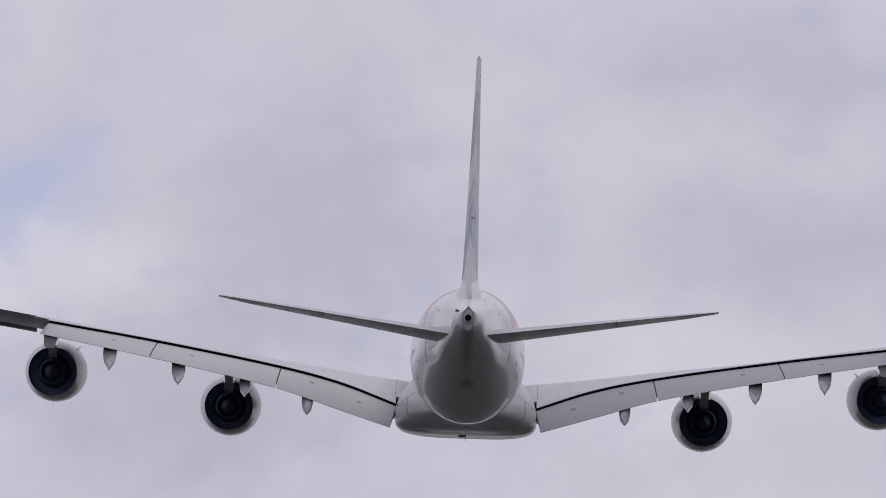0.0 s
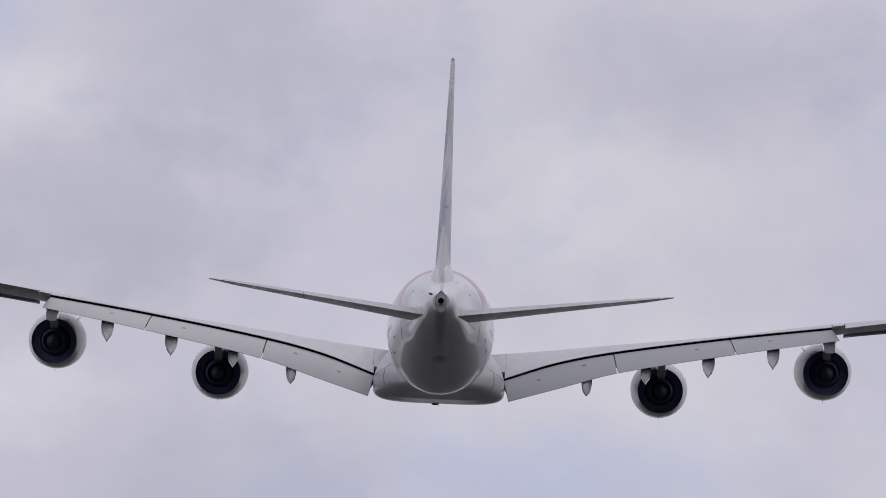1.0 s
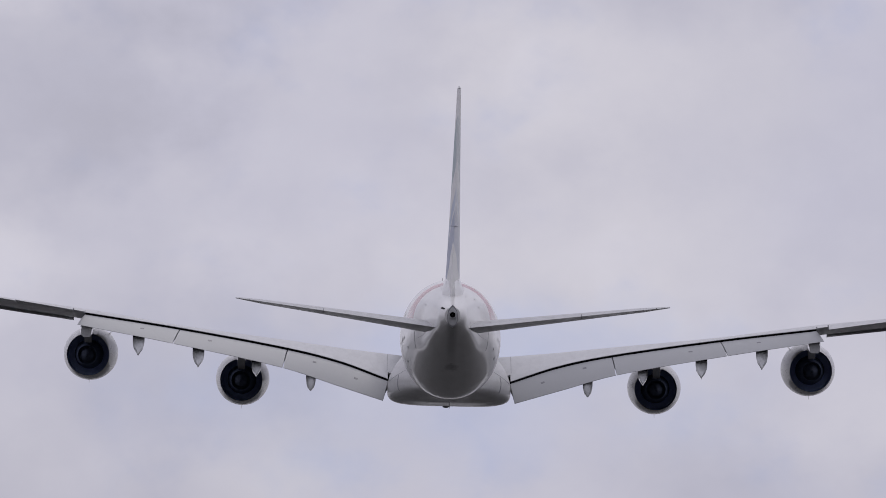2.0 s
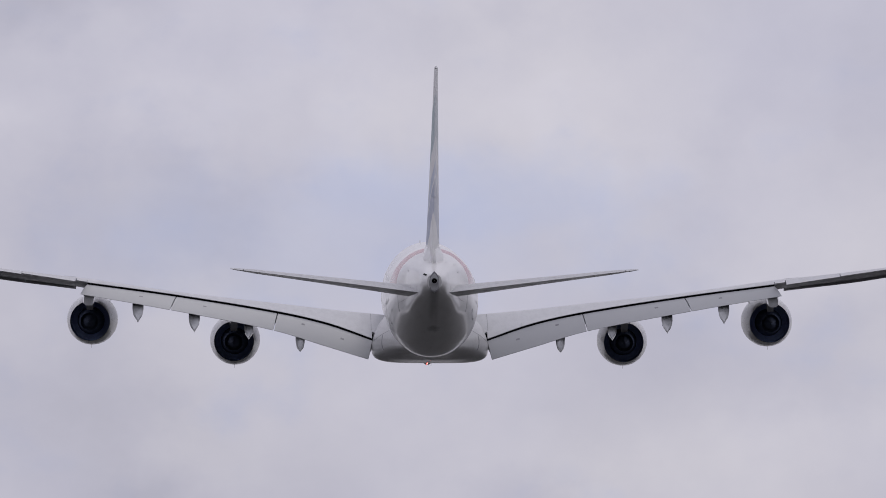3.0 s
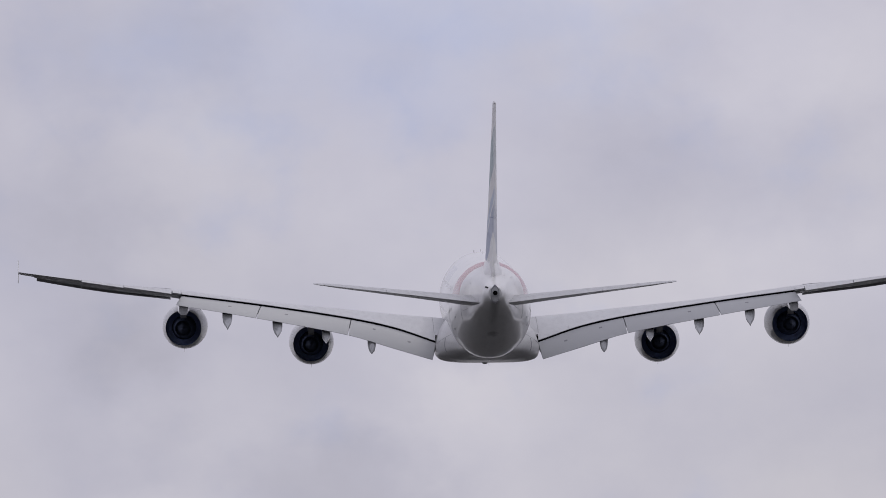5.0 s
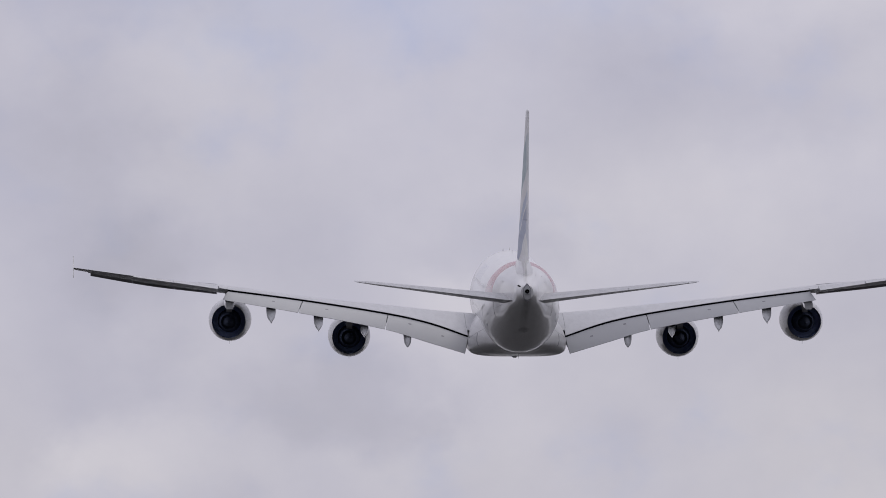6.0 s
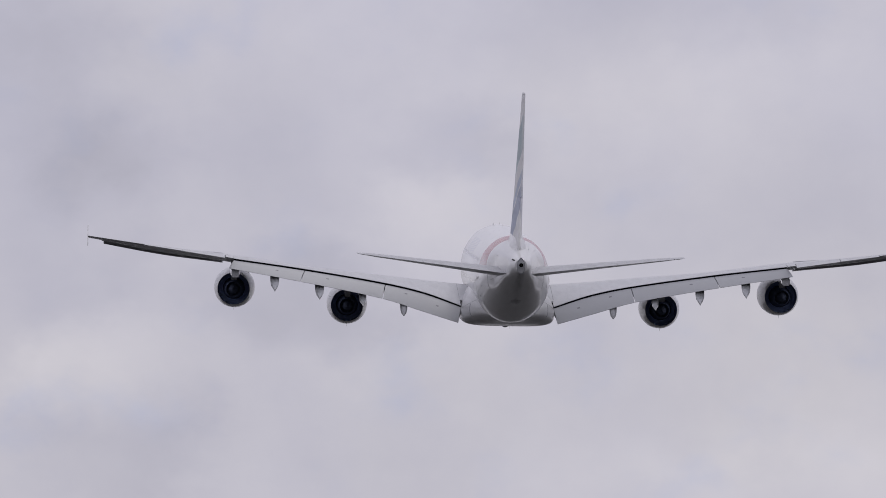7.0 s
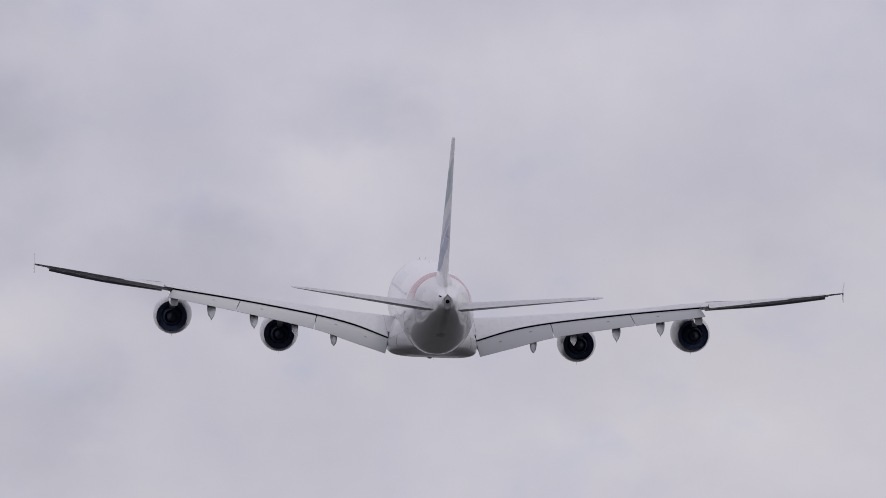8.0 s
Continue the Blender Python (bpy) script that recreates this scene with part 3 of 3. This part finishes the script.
    # slats, run out ahead of the leading edge and drooped
    for a, b in ((15.9, 19.32), (19.33, 22.62), (22.63, 25.0), (27.0, 30.82), (30.83, 34.62), (34.63, 38.4)):
        rings = []
        for k in range(5):
            x = a + (b - a) * k / 4
            chord = wing_te(x) - wing_le(x)
            drop = Vector((0, 0.03 * chord, -0.012 * (x - 27) + 0.02 if x > 26 else 0.0))
            hinge = wing_point(x, 0.12, False)
            turn = Matrix.Translation(hinge + drop) @ Matrix.Rotation(radians(-SLAT_DROOP if x > 26 else -4.0), 4, "X") @ Matrix.Translation(-hinge)
            ring = [wing_point(x, f, True, 0.01) for f in (0.15, 0.10, 0.06, 0.03, 0.01)] + [wing_point(x, f, False, 0.01) for f in (0.0, 0.01, 0.03, 0.06)]
            ring += [wing_point(x, f, True).lerp(wing_point(x, f, False), w) for f, w in ((0.05, 0.75), (0.045, 0.5), (0.06, 0.28), (0.10, 0.1))]
            rings.append([turn @ p for p in ring])
        part("slat", loft(mirrored(rings, side)), WING_GREY, wing, "drooped grey slat", 40)

    # flap track fairings: flat-decked, keeled pods that end in a point
    for x, tip, wide, long in ((22.22, -1.62, 0.42, 5.5), (17.95, -2.38, 0.42, 6.0), (13.81, -2.92, 0.34, 6.5)):
        end, low, lip = tail_st(x) + 0.75, wing_point(x, 0.72, False), tail_z(x) - 0.10
        deck = curve_through([0, 0.45, 0.74, 0.86, 1.0], [low.z + 0.2, low.z - 0.05, lip, (lip * 0.55 + tip * 0.45), tip + 0.16])
        rings = []
        for k in range(21):
            u = k / 20
            v = max(0.0, (u - 0.80) / 0.20)
            full = min(1.0, 0.25 + u * 2.5) * max(0.03, 1 - v ** 1.7)
            w, d, z = wide * full, 0.16 + 0.34 * min(1.0, u * 3) * (1 - v * 0.85), deck(u)
            rings.append([at(x + w * c, end - long * (1 - u), z - d * e) for c, e in
                          ((0.68, 0), (-0.68, 0), (-1, 0.22), (-0.92, 0.55), (-0.5, 0.9), (0, 1), (0.5, 0.9), (0.92, 0.55), (1, 0.22))])
        pod = part("flap_track_fairing", loft(mirrored(rings, side)), FAIRING_GREY, wing, "pale keeled pod with a flat deck hanging below the flap", 30)
        # small near-black box drawing the flap's shadow across the pod's deck
        st = end - long * 0.24
        gap = [[at(x + wide * c, st + f, lip + e) for c, e in ((-0.95, 0.10), (0.95, 0.10), (0.95, -0.05), (-0.95, -0.05))] for f in (0.0, 0.04)]
        part("fairing_shadow", loft(mirrored(gap, side)), COVE, pod)
    # the innermost pod is short and round
    for x, tip, wide, tall, long in ((9.9, -3.95, 0.36, 0.42, 5.0),):
        end, low = tail_st(x) + 0.35, wing_point(x, 0.72, False)
        line = curve_through([0, 0.35, 0.62, 0.8, 1.0], [low.z + 0.25, low.z - 0.05, (low.z + tail_z(x)) / 2 - 0.25, tail_z(x) - 0.18, tip + 0.14])
        rings = []
        for k in range(17):
            u = k / 16
            full = math.sin(math.pi * min(1, u * 1.5) / 2) ** 0.7 if u < 0.66 else max(0.02, math.cos(math.pi / 2 * 0.93 * ((u - 0.66) / 0.34) ** 2.6)) ** 0.7
            full = max(full, 0.05)
            rings.append([at(x + wide * full * math.cos(2 * math.pi * j / 20), end - long * (1 - u), line(u) + tall * full * math.sin(2 * math.pi * j / 20)) for j in range(20)])
        part("flap_track_fairing", loft(mirrored(rings, side)), FAIRING_GREY, wing, "short round grey fairing below the inner flap")
    rings = []
    for u, w, h in ((0, 0.1, 0.1), (0.15, 0.36, 0.3), (0.5, 0.46, 0.45), (0.8, 0.44, 0.42), (1.0, 0.38, 0.34)):
        cx, cz, st = 25.95, 0.72 - 0.75 * u, 41.5 + 4.6 * u
        rings.append([at(cx + w * c, st, cz + h * d) for c, d in ((1, 0.6), (0.8, 1), (-0.8, 1), (-1, 0.6), (-0.95, -0.6), (-0.6, -1), (0.6, -1), (0.95, -0.6))])
    part("flap_end_fairing", loft(mirrored(rings, side)), FAIRING_GREY, wing, "blunt grey fairing at the flap's outer end", 40)

    # wingtip fence
    rings = []
    for z, st, long in ((-0.95, 49.3, 0.5), (-0.5, 48.4, 1.4), (0, 47.3, 2.6), (0.5, 48.4, 1.5), (1.0, 49.6, 0.5)):
        rings.append([at(39.93 + w + abs(z) * 0.012, st + long * f, 3.45 + z) for f, w in ((0, 0), (0.3, 0.045), (0.7, 0.035), (1, 0), (0.7, -0.035), (0.3, -0.045))])
    part("wingtip_fence", loft(mirrored(rings, side)), WHITE, wing, "thin upright white fence at the wing tip")
    return wing


def flap_surface(x, v, lift=0.0):
    """A point on a flap's upper side, v from the visible upper edge to the trailing edge."""
    p = at(x, edge_st(x), edge_z(x))
    q = at(tail_x(x), tail_st(x), tail_z(x))
    m = p.lerp(q, v)
    long = (q - p).length
    return m + Vector((0, 0, 0.03 * long * 4 * v * (1 - v) + lift))


def flap_ring(x):
    top = [flap_surface(x, v) for v in (1, 0.85, 0.7, 0.5, 0.3, 0.12, 0.02)]
    p = at(x, edge_st(x), edge_z(x))
    q = at(tail_x(x), tail_st(x), tail_z(x))
    long = (q - p).length
    under = []
    for v, d in ((-0.03, 0.035), (-0.05, 0.08), (-0.03, 0.13), (0.06, 0.16), (0.3, 0.13), (0.6, 0.06), (1.0, 0.012)):
        m = p.lerp(q, v)
        under.append(m + Vector((0, 0, 0.03 * long * 4 * v * (1 - v) - d * long)))
    return top + under


wings = [build_wing(side) for side in (-1, 1)]


# ---- engines ----
def build_engine(side, x, front, z, toe):
    turn = Matrix.Translation(at(side * x, front + 5.5, z)) @ Matrix.Rotation(radians(toe * side), 4, "Z") @ Matrix.Rotation(radians(1.6), 4, "X") @ Matrix.Translation((0, 5.5, 0))
    cowl = [(0.0, 1.50), (0.03, 1.57), (0.12, 1.66), (0.4, 1.76), (0.9, 1.84), (1.7, 1.92), (2.6, 1.92), (3.3, 1.885), (4.1, 1.80), (4.9, 1.67), (5.5, 1.53), (5.5, 1.51),
            (5.0, 1.50), (4.0, 1.50), (3.0, 1.50), (1.6, 1.48), (0.8, 1.46), (0.25, 1.44), (0.05, 1.46)]
    nacelle = part("engine", loft(revolve(cowl + cowl[:1], turn), caps=False), NACELLE, airliner, "large round turbofan with a dark exhaust", 40)
    part("duct_lining", loft(revolve([(5.49, 1.495), (5.0, 1.492), (4.0, 1.49), (3.0, 1.49), (1.7, 1.47)], turn, 48), caps=False), DUCT, nacelle)
    # fan face, then a backplate added near the exit to catch light
    part("fan_and_backplate", loft(revolve([(1.2, 0.02), (1.5, 0.4), (1.55, 1.47), (4.1, 1.485), (4.2, 1.03)], turn, 48), caps=False), DUCT, nacelle)
    core = [(1.8, 0.8), (2.6, 1.06), (3.6, 1.10), (4.6, 1.0), (5.5, 0.84), (6.3, 0.70), (6.3, 0.66), (6.1, 0.68), (5.9, 0.69)]
    part("core_cowl", loft(revolve(core, turn, 48), caps=False), CORE_METAL, nacelle, "dark metal core nozzle")
    part("exhaust_plug", loft(revolve([(5.9, 0.69), (6.0, 0.52), (6.35, 0.42), (6.9, 0.2), (7.15, 0.03)], turn, 32), caps=False), HOT_METAL, nacelle)
    lip = [(0.10, 1.65), (0.02, 1.575), (-0.015, 1.50), (0.04, 1.452), (0.2, 1.435)]
    part("intake_lip", loft(revolve(lip, turn), caps=False), LIP_METAL, nacelle)
    base = turn @ Vector((0, -3.6, -1.82))
    blade("drain_mast", nacelle, base, 0.3, 0.35, 0.2, down=True)
    # swept strake on the inboard shoulder
    rings = []
    for d, high in ((1.1, 0.02), (1.7, 0.30), (2.4, 0.36), (2.75, 0.30)):
        a = radians(47) if side < 0 else radians(133)
        out, across = Vector((math.cos(a), 0, math.sin(a))), Vector((-math.sin(a), 0, math.cos(a))) * 0.025
        rings.append([turn @ (out * r + across * w + Vector((0, -d, 0))) for r, w in ((1.80, 1), (1.86 + high, 0.4), (1.86 + high, -0.4), (1.80, -1))])
    part("strake", loft(rings), NACELLE, nacelle, "", 40)
    # pylon
    rings = []
    le = wing_le(x)
    for st in np.linspace(front + 1.6, le + 4.6, 12):
        f = max(0.0, (st - le) / (wing_te(x) - le))
        if st < le:
            w = (st - front - 1.6) / (le - front - 1.6)
            top = (z + 1.92) * (1 - w) + (wing_z_le(x) + 0.1) * w
        else:
            top = wing_point(x, f, False).z + 0.15
        u = (st - front - 1.6) / (le + 3.0 - front)
        low = z + 1.45 if st < front + 5.3 else z + 1.45 - 0.65 * max(0, math.sin(min(1, (st - front - 5.3) / 1.2) * math.pi / 2)) if st < front + 6.8 else None
        if low is None:
            w = min(1, (st - front - 6.8) / (le + 4.6 - front - 6.8))
            low = (z + 0.8) * (1 - w) + (top - 0.25) * w
        wide = 0.36 * min(1, 0.25 + 3 * u)
        rings.append([at(x + wide * c, st, low if d < 0 else top) if abs(d) == 1 else at(x + wide * c, st, (low + top) / 2) for c, d in
                      ((0.7, 1), (-0.7, 1), (-1, 0), (-0.7, -1), (0.7, -1), (1, 0))])
    part("pylon", loft(mirrored(rings, side)), FAIRING_GREY, airliner, "grey pylon that carries the engine below the wing", 40)


for side in (-1, 1):
    build_engine(side, 14.95, 24.8, -3.31, 1.3)
    build_engine(side, 25.92, 32.4, -1.68, 2.7)


# ---- tail ----
def surface_ring(le, te, t, place, start=0.0, stop=1.0, swing=0.0):
    """A symmetric section between two shares of its chord; place(station, offset) puts it in space."""
    steps = [start + (stop - start) * (k / 12) ** (1.7 if start == 0 else 1.0) for k in range(13)]
    chord = te - le
    points = [(f, half_thickness(f, t) * chord) for f in reversed(steps)] + [(f, -half_thickness(f, t) * chord) for f in steps[1 if start == 0 else 0:-1 if stop == 1 else None]]
    slope = math.tan(radians(swing))
    return [place(le + chord * f, h + slope * chord * max(0, f - start) * (1 if start else 0)) for f, h in points]


def build_fin():
    le = curve_through([3.0, 4.6, 6.2, 17.7], [50.5, 53.2, 54.9, 65.6])
    te = curve_through([3.0, 17.7], [66.0, 70.6])
    thick = curve_through([3.0, 9.0, 17.85], [0.075, 0.07, 0.055])

    def rings(low, high, start, stop, swing=0.0, steps=9):
        out = []
        for k in range(steps):
            z = low + (high - low) * k / (steps - 1)
            out.append(surface_ring(le(z), te(z), thick(z), lambda s, h, z=z: at(h + 0.0085 * (z - 4.5), s, z), start, stop, swing))
        return out

    fin = part("fin", loft(rings(2.9, 17.7, 0, 0.68, steps=14)), TAIL_WHITE, airliner, "tall white swept fin with blue and teal waves", 30)
    part("rudder", loft(rings(3.0, 8.055, 0.685, 1, -1.5)), TAIL_WHITE, fin, "", 30)
    part("rudder", loft(rings(8.085, 17.65, 0.685, 1, 0.6)), TAIL_WHITE, fin, "", 30)
    top = rings(17.7, 17.85, 0, 0.995, steps=2)
    middle = sum(top[1], Vector()) / len(top[1])
    top[1] = [middle + Vector(((p.x - middle.x) * 0.4, (p.y - middle.y) * 0.92, 0)) + Vector((0, 0, p.z - middle.z)) for p in top[1]]
    part("fin_cap", loft(top), TAIL_WHITE, fin)
    base = []
    for z, grow, cut in ((2.6, 1.25, 1.0), (3.5, 0.95, 0.98), (3.9, 0.78, 0.96), (4.3, 0.62, 0.92), (4.7, 0.5, 0.86)):
        base.append([at(grow * w, 53.5 + 12.2 * f * cut, z - 0.55 * f * (1.2 if z < 3.8 else 0.9)) for f, w in
                     ((0, 0), (0.1, 0.5), (0.3, 0.95), (0.6, 1), (0.85, 0.85), (1, 0.2), (1, -0.2), (0.85, -0.85), (0.6, -1), (0.3, -0.95), (0.1, -0.5))])
    part("fin_root_fairing", loft(base), WHITE, fin, "", 50)


def build_tailplane(side):
    le = curve_through([1.0, 15.18], [56.6, 68.0])
    te = curve_through([1.0, 15.18], [66.6, 71.1])
    thick = curve_through([1.0, 15.18], [0.090, 0.078])
    z_te = curve_through([1.0, 8.0, 15.18], [0.92, 1.82, 2.73])

    def rings(a, b, start, stop, swing=0.0, steps=6):
        out = []
        for k in range(steps):
            x = a + (b - a) * k / (steps - 1)
            tip = 1 if x < 14.9 else 0.4

            def place(s, h, x=x, tip=tip):
                return at(x, s, z_te(x) + (te(x) - s) * TAILPLANE_SLOPE + h * tip)

            out.append(surface_ring(le(x), te(x), thick(x), place, start, stop, swing))
        return mirrored(out, side)

    plane = part("tailplane", loft(rings(0.9, 15.18, 0, 0.69, steps=9)), TAILPLANE_GREY, airliner, "grey swept tailplane", 30)
    part("elevator", loft(rings(0.9, 9.01, 0.695, 1, 0.3)), TAILPLANE_GREY, plane, "", 30)
    part("elevator", loft(rings(9.04, 14.2, 0.695, 1, 0.3)), TAILPLANE_GREY, plane, "", 30)
    part("tailplane_tip", loft(rings(14.25, 15.18, 0.695, 1, 0.0, 3)), TAILPLANE_GREY, plane, "", 30)


TAILPLANE_SLOPE = -0.004


build_fin()
for side in (-1, 1):
    build_tailplane(side)


# ---- what moves ----
AIRLINER_ROWS = [
    (0, pose(-0.000, 1068.148, 249.711, 11.972, 1.985, 0.356)),
    (0.5, pose(1.867, 1108.251, 253.930, 12.165, 2.474, 0.185)),
    (1, pose(3.734, 1148.347, 258.149, 12.313, 2.387, 0.189)),
    (1.5, pose(5.601, 1188.437, 262.367, 12.412, 1.900, 0.151)),
    (2, pose(7.467, 1228.526, 266.585, 12.456, 1.229, 0.172)),
    (2.2, pose(8.214, 1244.561, 268.272, 12.470, 0.964, 0.151)),
    (3.3, pose(12.320, 1332.754, 277.552, 12.590, -0.222, 0.093)),
    (3.5, pose(13.067, 1348.790, 279.239, 12.606, -0.345, 0.101)),
    (4, pose(14.933, 1388.883, 283.458, 12.621, -0.503, 0.206)),
    (4.5, pose(16.800, 1428.980, 287.677, 12.564, -0.574, 0.329)),
    (5, pose(18.667, 1469.082, 291.896, 12.498, -0.627, 0.423)),
    (5.2, pose(19.414, 1485.124, 293.584, 12.449, -0.595, 0.473)),
    (6.3, pose(23.523, 1573.377, 302.870, 12.404, -0.072, 0.957)),
    (6.5, pose(24.270, 1589.427, 304.558, 12.390, 0.050, 1.089)),
    (7, pose(26.139, 1629.557, 308.781, 12.314, 0.498, 1.377)),
    (7.5, pose(28.008, 1669.696, 313.004, 12.349, 1.021, 1.589)),
    (8, pose(29.877, 1709.844, 317.228, 12.469, 1.619, 1.730)),
]


def motions():
    walk(airliner, AIRLINER_ROWS)
    # the hood rests with its slot forward and makes one quick turn for each flash
    turns = [(0.0, -180)]
    for lap, flash in enumerate((3.0, 7.5)):
        turns += [(flash + dt, 360 * lap + turn) for dt, turn in ((-0.3, -180), (-0.2, -160), (-0.1, -80), (0, 0), (0.1, 80), (0.2, 160), (0.3, 180))]
    turns.append((8.0, 540))
    walk(beacon_hood, [(t, pose(*BEACON.translation, rz=turn)) for t, turn in turns])

    # the left ailerons droop further as the bank is taken off
    turns = (((0.0, 0.0), (1.0, 0.0), (2.0, 2.0), (2.7, 3.8), (3.4, 5.0), (5.2, 5.0), (6.5, 4.5), (8.0, 4.0)),
             ((0.0, 1.5), (1.0, 1.0), (2.0, 0.0), (2.7, 2.0), (3.4, 4.0), (5.2, 3.0), (6.5, 1.0), (8.0, -2.0)),
             ((0.0, 0.0), (2.0, 0.0), (3.4, 1.5), (5.2, 1.0), (8.0, 0.0)))
    for (aileron, outer, inner), droops in zip(left_ailerons, turns):
        rows = []
        for t, droop in droops:
            rows.append((t, Matrix.Translation(inner) @ Matrix.Rotation(radians(droop), 4, inner - outer) @ Matrix.Translation(-inner)))
        walk(aileron, rows)


motions()
